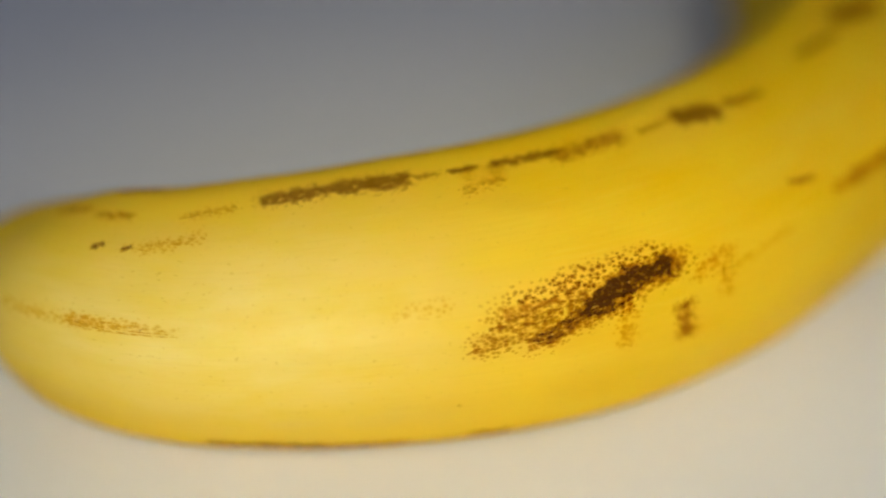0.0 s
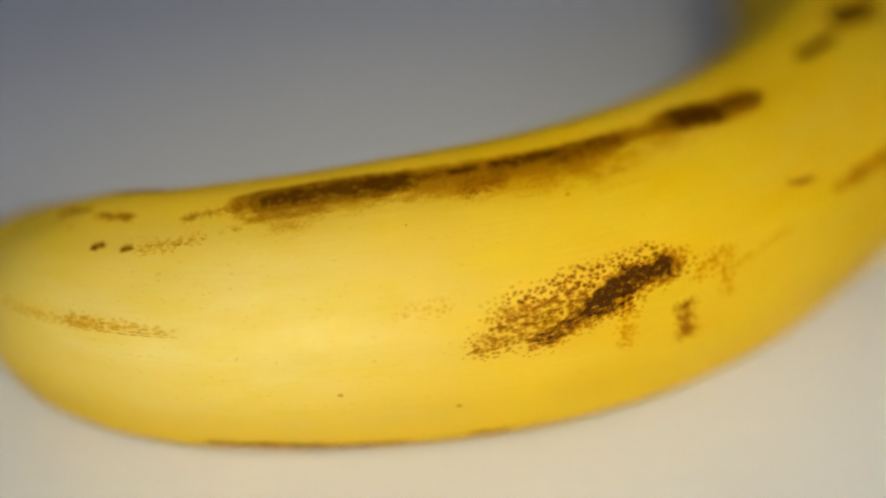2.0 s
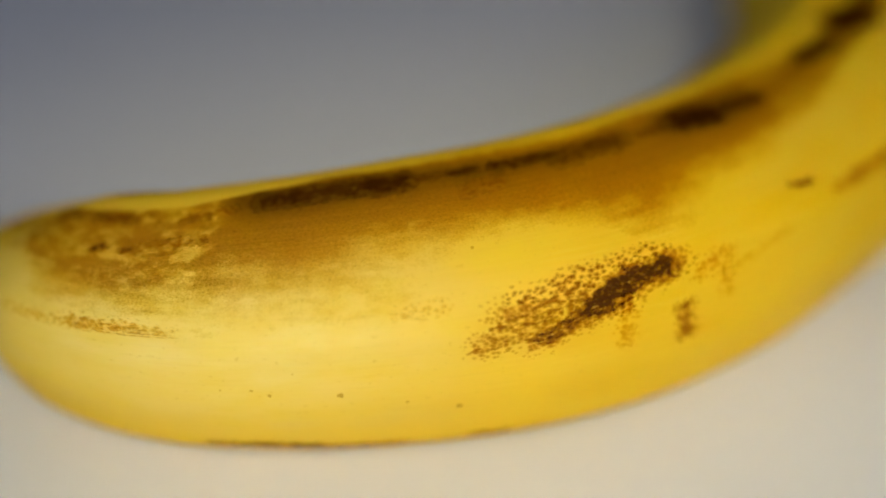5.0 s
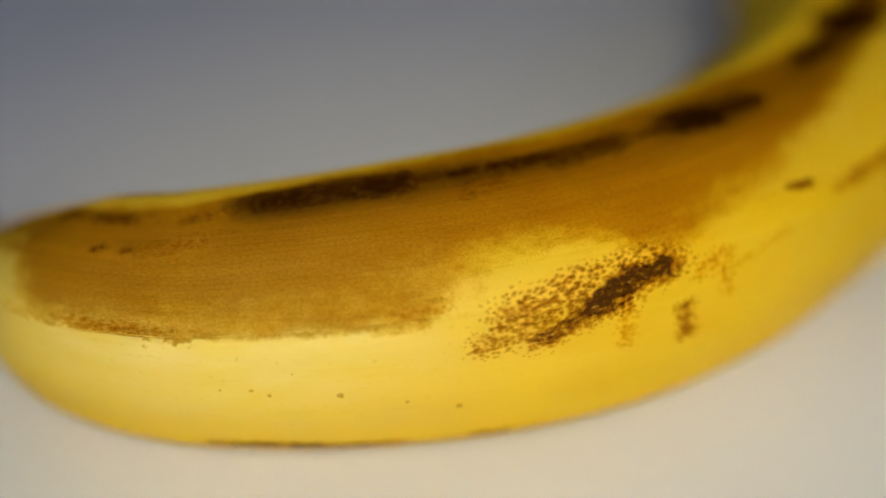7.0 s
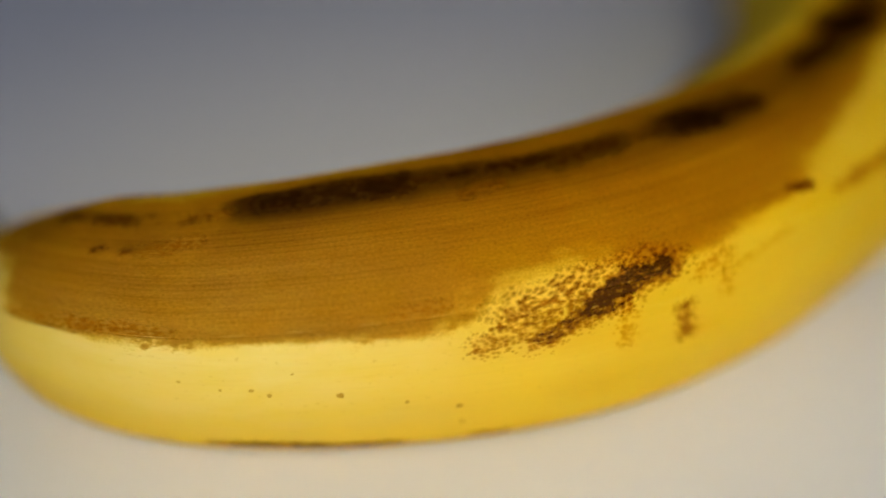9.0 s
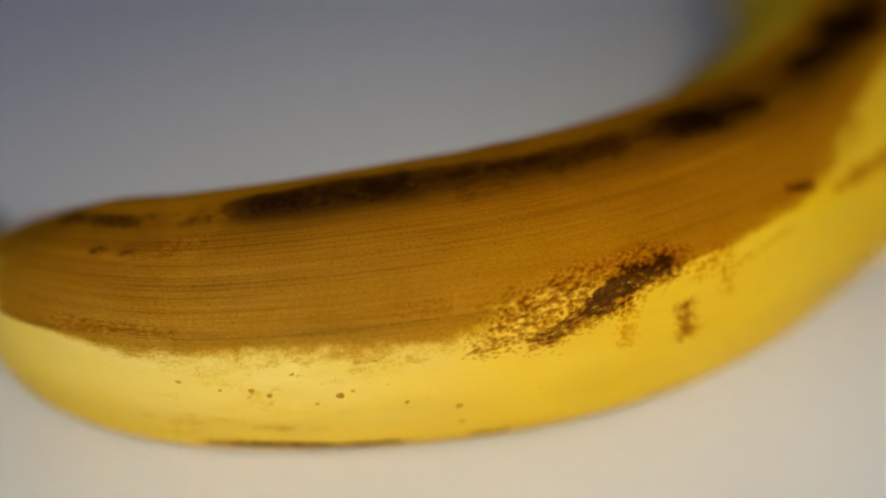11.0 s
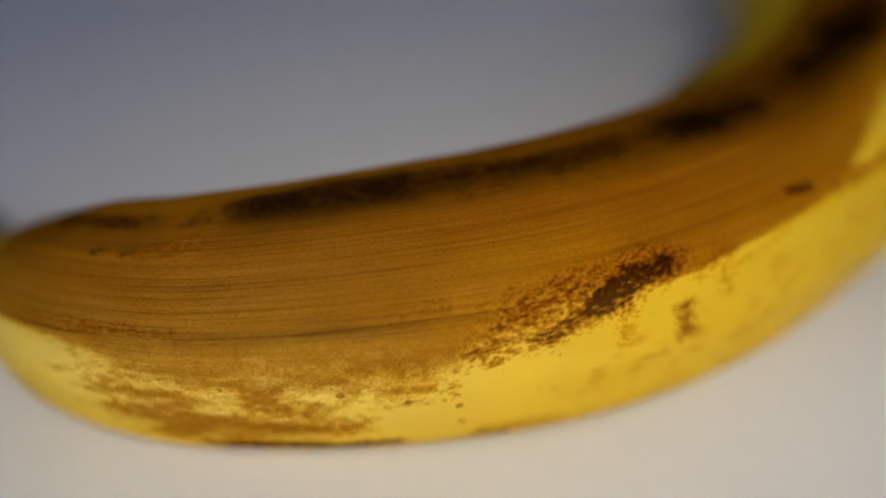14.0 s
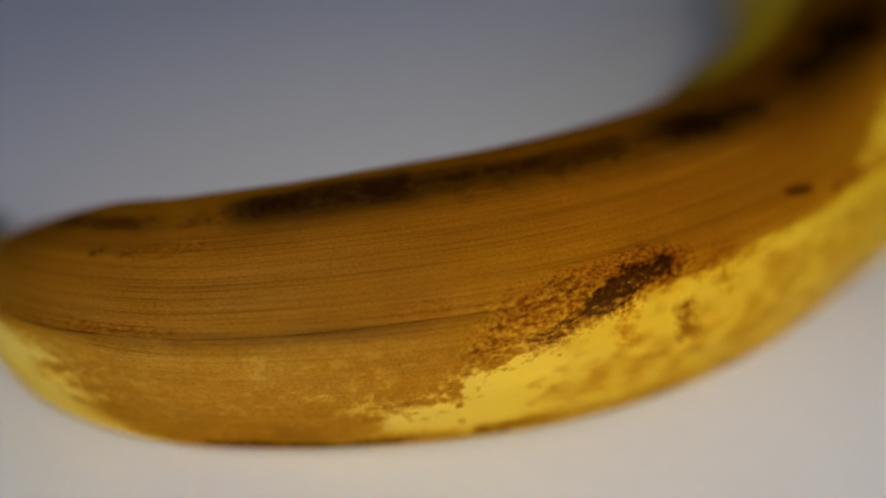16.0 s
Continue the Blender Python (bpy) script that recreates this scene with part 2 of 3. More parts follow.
def surface(s, a, out=0.0):
    """Points (metres, from the table under the banana) at s millimetres along and a degrees round (0: level, towards the room's
    window; 90: up), lifted outwards by out millimetres."""
    s, a = np.broadcast_arrays(np.asarray(s, float), np.asarray(a, float))
    cx, cy, r = (spline(CHORD, ST[:, k], s) for k in range(3))
    e = 0.5
    tx = spline(CHORD, ST[:, 0], np.clip(s + e, 0, LENGTH)) - spline(CHORD, ST[:, 0], np.clip(s - e, 0, LENGTH))
    ty = spline(CHORD, ST[:, 1], np.clip(s + e, 0, LENGTH)) - spline(CHORD, ST[:, 1], np.clip(s - e, 0, LENGTH))
    n = np.hypot(tx, ty)
    hx, hy = ty / n, -tx / n
    ang = np.radians(a)
    ridge = RIDGE * np.clip((s - 4) / 22, 0, 1) * np.cos(5 * (ang - np.radians(RIDGE_AT + TWIST * (s - 80))))
    ridge = ridge + 0.010 * np.cos(10 * (ang - np.radians(RIDGE_AT + TWIST * (s - 80)))) * np.clip((s - 4) / 22, 0, 1)
    rho = r * (1 + ridge) + out
    # the underside is pressed a little flat where it lies
    low = np.minimum(np.sin(ang), 0)
    x = cx + rho * np.cos(ang) * hx
    y = cy + rho * np.cos(ang) * hy
    z = r * 0.975 + rho * np.where(low < 0, np.sin(ang) * (1 - 0.025 * low**4), np.sin(ang))
    return np.stack([x, y, z], -1) / 1000


RIDGE, RIDGE_AT, TWIST = 0.028, 30.0, 0.06


def hashed(ix, iy, seed):
    h = (ix.astype(np.int64) * 374761393 + iy.astype(np.int64) * 668265263 + seed * 1442695041) & 0xFFFFFFFF
    h = ((h ^ (h >> 13)) * 1274126177) & 0xFFFFFFFF
    return ((h ^ (h >> 16)) & 0xFFFF) / 65535.0


def grain(x, y, seed):
    """Smooth value noise, 0 to 1, one cell a unit."""
    ix, iy = np.floor(x), np.floor(y)
    fx, fy = x - ix, y - iy
    fx, fy = fx * fx * (3 - 2 * fx), fy * fy * (3 - 2 * fy)
    a, b = hashed(ix, iy, seed), hashed(ix + 1, iy, seed)
    c, d = hashed(ix, iy + 1, seed), hashed(ix + 1, iy + 1, seed)
    return (a * (1 - fx) + b * fx) * (1 - fy) + (c * (1 - fx) + d * fx) * fy


def cloud(x, y, seed, octaves=4, gain=0.55):
    total, amp, norm = 0, 1.0, 0.0
    for k in range(octaves):
        total = total + amp * grain(x * 2**k + 17.3 * k, y * 2**k - 9.1 * k, seed + k)
        norm, amp = norm + amp, amp * gain
    return total / norm


# how the browning spreads: at each time (s), the lower and upper fronts as (mm along, degrees round)
LOWER, UPPER = {}, {}
LOWER[1.2] = [(20, 80), (50, 86), (59, 88), (69, 87), (77, 87), (84, 87), (87, 83), (95, 84), (103, 83), (109, 87), (115, 86), (122, 80), (129, 79), (147, 83), (154, 84), (190, 86)]
LOWER[2.5] = [(20, 76), (41, 80), (51, 82), (59, 78), (64, 74), (69, 80), (77, 82), (84, 79), (90, 79), (97, 77), (103, 77), (109, 85), (114, 82), (122, 78), (131, 77), (147, 80), (154, 82), (190, 84)]
LOWER[3.5] = [(20, 72), (31, 68), (41, 62), (46, 64), (51, 69), (59, 72), (64, 68), (69, 73), (76, 76), (83, 73), (90, 73), (97, 71), (102, 67), (108, 68), (114, 75), (123, 74), (132, 77), (147, 77), (154, 79), (190, 82)]
LOWER[4.2] = [(20, 68), (32, 61), (41, 55), (46, 57), (51, 60), (59, 65), (64, 62), (69, 69), (76, 72), (83, 70), (90, 70), (97, 68), (102, 63), (107, 61), (114, 69), (122, 70), (132, 74), (146, 76), (154, 77), (190, 80)]
LOWER[6.3] = [(20, 62), (32, 56), (34, 44), (38, 39), (45, 40), (51, 42), (57, 43), (63, 42), (69, 43), (73, 50), (78, 55), (84, 57), (92, 60), (99, 56), (103, 48), (107, 45), (111, 50), (116, 59), (124, 57), (128, 63), (137, 66), (148, 74), (155, 77), (190, 80)]
LOWER[7.0] = [(20, 60), (33, 48), (35, 36), (38, 33), (45, 29), (50, 29), (55, 30), (66, 29), (74, 29), (79, 30), (81, 43), (84, 53), (92, 57), (99, 54), (103, 47), (107, 41), (111, 44), (116, 53), (124, 53), (128, 61), (137, 64), (148, 73), (155, 77), (190, 80)]
LOWER[9.0] = [(20, 58), (31, 40), (33, 28), (39, 26), (45, 27), (50, 27), (62, 27), (75, 25), (81, 26), (85, 30), (87, 40), (93, 43), (100, 42), (104, 34), (111, 35), (120, 41), (126, 41), (130, 52), (138, 54), (148, 62), (155, 72), (190, 78)]
LOWER[11.3] = [(20, 50), (29, 34), (32, 26), (39, 24), (45, 23), (50, 22), (55, 24), (62, 24), (69, 22), (75, 22), (81, 22), (85, 26), (89, 31), (94, 34), (100, 34), (107, 31), (114, 33), (123, 36), (128, 38), (134, 46), (142, 55), (151, 63), (190, 76)]
LOWER[12.5] = [(20, 44), (29, 30), (32, 24), (39, 23), (45, 20), (50, 17), (55, 19), (62, 20), (69, 18), (75, 18), (81, 19), (86, 23), (90, 28), (95, 31), (100, 32), (107, 30), (114, 32), (123, 35), (128, 36), (135, 40), (141, 46), (150, 58), (190, 74)]
LOWER[14.5] = [(20, 38), (32, 21), (39, 21), (45, 15), (50, 11), (55, 7), (62, 7), (68, 2), (75, 4), (81, 9), (84, 18), (87, 21), (94, 27), (100, 30), (107, 27), (114, 30), (123, 33), (131, 34), (137, 40), (142, 46), (150, 56), (190, 72)]
LOWER[16.0] = [(20, 34), (32, 20), (39, 17), (44, 9), (50, 2), (55, -2), (62, -3), (68, -4), (74, 0), (78, 1), (82, 9), (84, 15), (90, 18), (95, 25), (100, 27), (107, 26), (114, 28), (122, 31), (131, 32), (137, 38), (142, 45), (150, 55), (190, 71)]
UPPER[1.2] = [(20, 86), (50, 88), (59, 95), (64, 96), (71, 95), (77, 94), (85, 93), (92, 92), (100, 92), (109, 89), (117, 94), (125, 88), (133, 87), (150, 88), (159, 91), (190, 92)]
UPPER[4.2] = [(20, 82), (28, 80), (40, 88), (50, 90), (58, 95), (70, 99), (77, 97), (89, 97), (101, 95), (110, 96), (120, 96), (131, 95), (143, 92), (154, 91), (190, 93)]
UPPER[7.0] = [(23, 86), (28, 93), (38, 91), (50, 91), (58, 96), (70, 100), (77, 100), (89, 102), (102, 100), (111, 101), (121, 102), (133, 101), (144, 95), (151, 93), (161, 94), (190, 95)]
UPPER[9.2] = [(20, 90), (38, 98), (49, 97), (58, 102), (70, 104), (77, 104), (90, 108), (103, 107), (113, 108), (130, 106), (135, 103), (148, 100), (157, 99), (190, 98)]
UPPER[12.0] = [(20, 120), (38, 130), (58, 130), (77, 130), (100, 126), (115, 118), (130, 110), (148, 110), (157, 112), (200, 114)]
UPPER[16.0] = [(20, 140), (100, 140), (115, 130), (130, 116), (148, 120), (157, 126), (200, 130)]


def front_time(s, a, fronts, sign):
    """The time at which the fronts pass (s, a); sign -1: they move downwards, +1: upwards."""
    times = sorted(fronts)
    out = np.full(s.shape, -0.3)
    limit = None
    for k, t in enumerate(times):
        pts = np.array(fronts[t], float)
        here = np.interp(s, pts[:, 0], pts[:, 1]) * sign
        if limit is not None:
            here = np.maximum(here, limit + 0.8)
        if k == 0:
            core, t0 = here - 6, -0.2
        else:
            core, t0 = limit, times[k - 1]
        part_way = (a * sign - core) / np.maximum(here - core, 0.8)
        out = np.where(a * sign > core, t0 + np.clip(part_way, 0, 1) * (t - t0), out)
        limit = here
    return out + np.maximum(a * sign - limit, 0) * 0.35


MM = 0.335     # millimetres round for one degree


def along(s, a, s0, a0, s1, a1):
    """The distance in millimetres from the stroke (s0, a0)-(s1, a1)."""
    ux, uy = s1 - s0, (a1 - a0) * MM
    px, py = s - s0, (a - a0) * MM
    t = np.clip((px * ux + py * uy) / (ux * ux + uy * uy + 1e-9), 0, 1)
    return np.hypot(px - t * ux, py - t * uy)


# where the bruise turns darkest: stroke, half width (mm), strength
DARK = [(59, 90, 78, 90, 2.8, 0.40), (79, 90, 90, 90, 1.8, 0.22), (90, 89, 107, 89, 1.8, 0.22), (117, 88, 123, 85, 3.0, 0.46),
        (123, 86, 131, 83, 2.2, 0.22), (144, 88, 152, 86, 3.2, 0.25), (153, 89, 161, 84, 4.8, 0.35), (32, 86, 44, 84, 2.4, 0.22),
        (124.8, 43.3, 127.4, 41.2, 0.8, 0.20)]
# blotches that are there from the start or grow on their own: stroke, half width (mm), time, seconds for each mm of growth, roughness
STREAKS = [
    (60.5, 89.5, 66, 90, 0.55, 0.3, 3.0, 1.0), (66, 90, 71, 91, 0.75, 0.2, 3.0, 0.8), (70, 91, 77.5, 89.8, 0.6, 0.2, 3.0, 0.7),
    (80.5, 90.3, 82.5, 90, 0.20, 0.4, 3.5, 1.0), (84.5, 90.3, 87.3, 90.3, 0.30, 0.3, 3.0, 0.7),
]
STREAKS += [
    (90.5, 90, 99, 89.8, 0.45, 0.3, 3.0, 0.9), (99, 89, 106.5, 89.5, 0.55, 0.3, 2.5, 1.8), (117.5, 88.5, 122, 85.5, 1.05, 0.2, 2.6, 0.6),
    (125.5, 86, 131, 83.5, 0.45, 0.4, 2.2, 1.2), (144, 88, 150, 86, 0.55, 0.3, 2.5, 1.0), (155, 89, 160, 84, 1.2, 0.3, 2.0, 0.8),
]
STREAKS += [
    (38, 84, 42, 84, 0.30, 0.8, 2.6, 1.2), (40, 66.3, 40.8, 67, 0.30, -0.4, 5.0, 0.7), (43.7, 66.6, 44, 67.2, 0.30, 0.0, 5.0, 0.7),
    (32, 86, 34, 87, 0.5, 1.0, 3.0, 1.4), (50.5, 84, 53, 85, 0.2, 0.6, 4.0, 1.6),
]
STREAKS += [
    (124.8, 43.3, 127.4, 41.2, 0.10, 3.0, 6.5, 1.0), (55.6, -34.0, 66, -36, 0.10, 3.0, 12.0, 1.6), (66, -36, 75, -35.5, 0.10, 5.0, 12.0, 1.8),
]
STREAKS += [
    (76, 33, 80, 33, 0.25, 5.7, 1.7, 1.0), (48, 29, 52, 29, 0.2, 5.0, 3.0, 2.0), (64, 30, 67, 30, 0.08, 5.2, 3.5, 0.8),
    (44, -20, 62, -26, 0.7, 13.2, 0.8, 1.6), (62, -28, 82, -35, 0.5, 14.0, 1.0, 1.4), (41, -4, 45, -20, 0.35, 14.6, 1.2, 1.8),
]
STREAKS += [
    (85, -31.5, 95, -31, 0.38, 12.8, 3.0, 1.0), (95, -32, 108, -30, 0.42, 13.6, 2.5, 1.0), (108, -30, 116, -30.5, 0.35, 14.2, 3.0, 1.0),
    (86.5, 79, 90, 82.7, 0.35, 0.6, 2.2, 2.0), (80, 82, 84, 81, 0.1, 1.2, 3.0, 2.0),
]
# small round specks: mm along, degrees round, radius in mm, time
SPECKS = [(82.2, -12, 0.30, -1), (68.6, 0, 0.26, 0.2), (76.1, -6.2, 0.17, 2.6), (58.4, 3.8, 0.20, 3.2), (60.6, 1.0, 0.22, 1.6),
          (82.7, -23.7, 0.28, 6.4), (63.5, 12, 0.14, 2.4), (55, 4.0, 0.14, 3.0), (51, 8, 0.2, 7.2), (91, -8, 0.12, -0.5)]
SPECKS += [(97.6, 69, 0.20, -0.2), (77.5, 68, 0.12, 0.0), (85, 55, 0.12, 0.4), (107, -2, 0.2, 1.0), (74, 4, 0.2, 10.4),
           (93, 7, 0.14, 9.0), (66, -4, 0.2, 8.5), (70, 2, 0.3, 10.0), (58, 2, 0.4, 11.0), (45, 60, 0.2, 1.5)]


def when(s, a):
    """The time at which the peel turns brown at (s, a), how dark it turns there, how ochre it stays, how slowly and unevenly
    it comes, and how thick it gets."""
    w = a * MM
    t = np.maximum(front_time(s, a, LOWER, -1), front_time(s, a, UPPER, 1))
    fibres = cloud(s * 0.22, w * 1.3, 11, 3) - 0.5
    mottle = cloud(s * 0.60, w * 0.75, 23, 3) - 0.5
    fine = cloud(s * 2.1, w * 2.4, 37, 3) - 0.5
    low = np.clip((34 - a) / 10, 0, 1)
    left = np.clip((60 - s) / 8, 0, 1) * np.clip(1.5 - np.abs(t - 2.6) / 1.1, 0, 1)
    t = t + fibres * 1.2 + mottle * (1.5 + 2.2 * low + 4.6 * left) + fine * (0.7 + 0.6 * low + 1.2 * left) - 0.3 + 0.8 * left
    t = t + 5.0 * mottle * np.clip((s - 132) / 10, 0, 1) * np.clip((70 - a) / 15, 0, 1)
    # the streak line along the top ridge is broken at first
    t = np.where(t < 2.0, np.maximum(t, 0.25 + (grain(s * 0.5, w * 0.4, 71)) * 1.3), t)
    # the rounded end keeps yellow flecks for long
    t = t + 3.6 * np.clip((31 - s) / 6, 0, 1) * np.clip(0.7 + 3.0 * mottle, 0, 1.4) * np.clip((11 - t) / 3, 0, 1)
    # the neck starts late, but for its own streaks
    bud_late = np.clip((57 - s) / 3, 0, 1) * (3.4 + 5.0 * mottle)
    neck_late = np.clip((s - 129) / 3, 0, 1) * 3.6 + np.clip(1.2 - np.abs(s - 112) / 4, 0, 1) * 1.2
    t = np.where(t < 5.0, np.maximum(t, np.maximum(bud_late, neck_late + 0.6 * mottle) + 0.5 * np.clip(t, 0, 2)), t)
    slow = np.clip(1.2 + t / 9, 1.1, 1.9) + 0.7 * low * np.clip((t - 10) / 2, 0, 1) + 0.8 * np.exp(-((t - 5.5) / 1.6) ** 2)
    t = t - 0.55 * slow - 0.4 * low * np.clip((t - 9) / 2, 0, 1)
    uneven = np.clip(0.25 + t / 12, 0.2, 0.6)
    thin = np.ones(s.shape)
    # what stays yellow longest only turns ochre in soft spots
    right = np.clip((s - 86) / 8, 0, 1) * np.clip((26 - a) / 6, 0, 1)
    spots = 0.8 * cloud(s * 0.42, w * 0.55, 53, 2) + 0.2 * cloud(s * 0.12, w * 0.2, 59, 2)
    spots = spots - 0.20 * np.clip(1.35 - along(s, a, 84, 8, 106, 16) / 3.2, 0, 1) + 0.10 * np.clip((s - 112) / 12, 0, 1) * np.clip((a - 6) / 10, 0, 1)
    late = 14.7 - 10.0 * np.clip(spots - 0.46, -0.1, 1) - 0.5 * fine
    t = np.where(right > 0, np.minimum(t, late + 5 * (1 - right)), t)
    slow, uneven = slow + (4.6 - slow) * right, uneven + (0.3 - uneven) * right
    thin = thin * (1 - 0.40 * right)
    # the belly: blots below the front that run together
    under = np.clip((92 - s - 0.5 * (12 - a) + 16 * mottle + 10 * fine) / 8, 0, 1) * np.clip((s - 36 + 0.25 * a + 14 * mottle) / 7, 0, 1) * np.clip((26 - a) / 8, 0, 1)
    blots = 0.62 * cloud(s * 0.20, w * 0.42, 83, 3) + 0.38 * cloud(s * 1.1, w * 1.3, 87, 3)
    strip = np.clip(1.2 - np.abs(a + 24 + 0.18 * (s - 60)) / 12, 0, 1) * np.clip((80 - s) / 8, 0, 1)
    t = np.where(under > 0, np.minimum(t, 15.95 - 3.0 * under - 8.0 * (blots - 0.46) * under - 1.0 * strip), t)
    thin = thin * (1 - under * np.clip(0.02 + 0.9 * (0.50 - cloud(s * 1.0, w * 1.2, 97, 3)), 0, 0.5))
    slow, uneven = slow + np.maximum(2.3 - slow, 0) * under, uneven + (0.9 - uneven) * under
    young = np.clip(np.clip((26 - a) / 16, 0, 1) * 0.45 + right * 0.8, 0, 1)
    black = np.zeros(s.shape)
    for s0, a0, s1, a1, half, t0, pace, rough in STREAKS:
        near = (s > min(s0, s1) - 6) & (s < max(s0, s1) + 6) & (np.abs(a - (a0 + a1) / 2) < abs(a1 - a0) / 2 + 18)
        d = along(s[near], a[near], s0, a0, s1, a1) + rough * (0.9 * mottle[near] + 1.3 * fine[near])
        t[near] = np.minimum(t[near], np.where(d < half, t0, t0 + (d - half) * pace))
        if t0 > 2.9 and a1 < -29:
            edge = np.clip((half + 0.7 - d) / 0.6, 0, 1)
            thin[near] = np.maximum(thin[near], edge)
            black[near] = np.maximum(black[near], 0.5 * edge)
    for s0, a0, r, t0 in SPECKS:
        near = (np.abs(s - s0) < 3) & (np.abs(a - a0) < 9)
        d = np.hypot(s[near] - s0, (a[near] - a0) * MM) + 0.25 * fine[near]
        inside = np.clip((r * 1.6 - d) / (r * 0.9), 0, 1)
        t[near] = np.where(inside > 0, np.minimum(t[near], t0 + 2.0 * (1 - inside)), t[near])
        black[near] = np.maximum(black[near], 0.05 * inside)
        slow[near] = np.where(inside > 0, 0.8, slow[near])
        uneven[near] = np.where(inside > 0, 0.0, uneven[near])
        thin[near] = np.maximum(thin[near], inside) * (1 - 0.35 * inside)
    # skin that is scuffed already takes up less of the stain
    worn = [(0.36, SCUFFS["patch"] + SCUFFS["bud"] + BAR), (0.25, SCUFFS["end"]), (0.22, SCUFFS["ridge"] + SCUFFS["stalk"])]
    for much, (p0, q0, p1, q1, half, full, tint) in [(much, stroke) for much, strokes in worn for stroke in strokes]:
        thin = thin * (1 - much * min(full, 1.0) * np.clip(1.4 - along(s, a, p0, q0, p1, q1) / half, 0, 1))
    # how dark it gets: the cores along the top ridge, the band between them with the top's shading, the neck, the bud,
    # the shade painted along the front ridge
    for s0, a0, s1, a1, half, strong in DARK:
        d = along(s, a, s0, a0, s1, a1) / half + 0.9 * mottle + 0.3 * fine
        black = np.maximum(black, strong * np.exp(-np.clip(d, 0, 9) ** 2))
    # darker streak stain along the top, with the top's shading painted in
    top_shade_band = (0.22 + 0.26 * np.clip((3.5 - t) / 2, 0, 1)) * np.clip((a - 66 + 14 * mottle) / 20, 0, 1)
    neck = 0.30 * np.clip((s - 116) / 26, 0, 1) * np.clip((a - 46) / 24, 0, 1)
    # shade of the groove along the front ridge, painted into the stain
    crease_shade = (0.33 + 0.05 * np.clip((s - 50) / 14, 0, 1)) * np.exp(-(((a - 27.5) * MM + 0.5 * (cloud(s * 0.2, a * 0, 77, 2) - 0.5)) / 1.5) ** 2) * np.clip((100 - s) / 30, 0, 1)
    black = np.clip(black + top_shade_band + neck + crease_shade, 0, 1)
    return np.clip(t, -1.0, 19.0), black, young, slow, uneven, thin


def sheet(name, s, a, points, normals, mat, closed, extra, keep=None):
    """A mesh over the grid (s, a), with its normals and its attributes."""
    ns, na = s.shape
    idx = np.arange(ns * na).reshape(ns, na)
    if closed:
        idx = np.concatenate([idx, idx[:, :1]], 1)
    quads = np.stack([idx[:-1, :-1], idx[1:, :-1], idx[1:, 1:], idx[:-1, 1:]], -1).reshape(-1, 4)
    if keep is not None:
        quads = quads[keep.reshape(-1)[quads].any(axis=1)]
        used, quads = np.unique(quads, return_inverse=True)
        quads = quads.reshape(-1, 4)
        s, a, points, normals = s.reshape(-1)[used], a.reshape(-1)[used], points.reshape(-1, 3)[used], normals.reshape(-1, 3)[used]
        extra = {key: values.reshape(-1)[used] for key, values in extra.items()}
    me = bpy.data.meshes.new(name)
    me.vertices.add(s.size)
    me.vertices.foreach_set("co", points.reshape(-1).astype(np.float32))
    me.loops.add(quads.size)
    me.loops.foreach_set("vertex_index", quads.reshape(-1).astype(np.int32))
    me.polygons.add(len(quads))
    me.polygons.foreach_set("loop_start", (np.arange(len(quads)) * 4).astype(np.int32))
    me.polygons.foreach_set("use_smooth", np.ones(len(quads), dtype=bool))
    me.update(calc_edges=True)
    uv = me.uv_layers.new(name="UVMap")
    flat = np.stack([s.reshape(-1), a.reshape(-1) * MM], -1)[quads.reshape(-1)]
    uv.data.foreach_set("uv", flat.reshape(-1).astype(np.float32))
    for key, values in extra.items():
        at = me.attributes.new(key, "FLOAT", "POINT")
        at.data.foreach_set("value", values.reshape(-1).astype(np.float32))
    if normals is not None:
        me.normals_split_custom_set_from_vertices([tuple(v) for v in normals.reshape(-1, 3)])
    me.materials.append(mat)
    return me


def normals_of(s, a, out):
    e = 0.05
    du = surface(np.clip(s + e, 0, LENGTH), a, out) - surface(np.clip(s - e, 0, LENGTH), a, out)
    dv = surface(s, a + 0.2, out) - surface(s, a - 0.2, out)
    n = np.cross(du, dv)
    return n / np.maximum(np.linalg.norm(n, axis=-1, keepdims=True), 1e-12)


def ridge_angle(s):
    return RIDGE_AT + TWIST * (s - 80)


def split_angle(s):
    """Where the upper panel of the peel parts from the rest: along the front ridge, lower towards the ends."""
    return ridge_angle(s) - 11 * np.clip((s - 112) / 30, 0, 1) - 5 * np.clip((44 - s) / 16, 0, 1)


def upper_out(s, a):
    """How far the upper panel of the peel stands out: it dips under the front ridge."""
    return -1.2 + 1.24 * np.clip((a - split_angle(s) + 2) / 3.5, 0, 1)


def lower_out(s, a):
    """The flesh and peel below: full up to the front ridge, drawn in under the upper panel."""
    neck = np.clip((s - 110) / 30, 0, 1)
    back = np.clip((215 - 68 * neck - a) / 30, 0, 1)
    lip = np.clip((a - split_angle(s) + 1) / 4, 0, 1) * back
    bed = np.clip((a - split_angle(s) - 3) / 28, 0, 1) * back
    return -1.3 * lip - (1.9 + 3.6 * neck) * bed * bed * (3 - 2 * bed)


def grid(s0, s1, ns, a0, a1, na):
    return np.meshgrid(np.linspace(s0, s1, ns), np.linspace(a0, a1, na), indexing="ij")


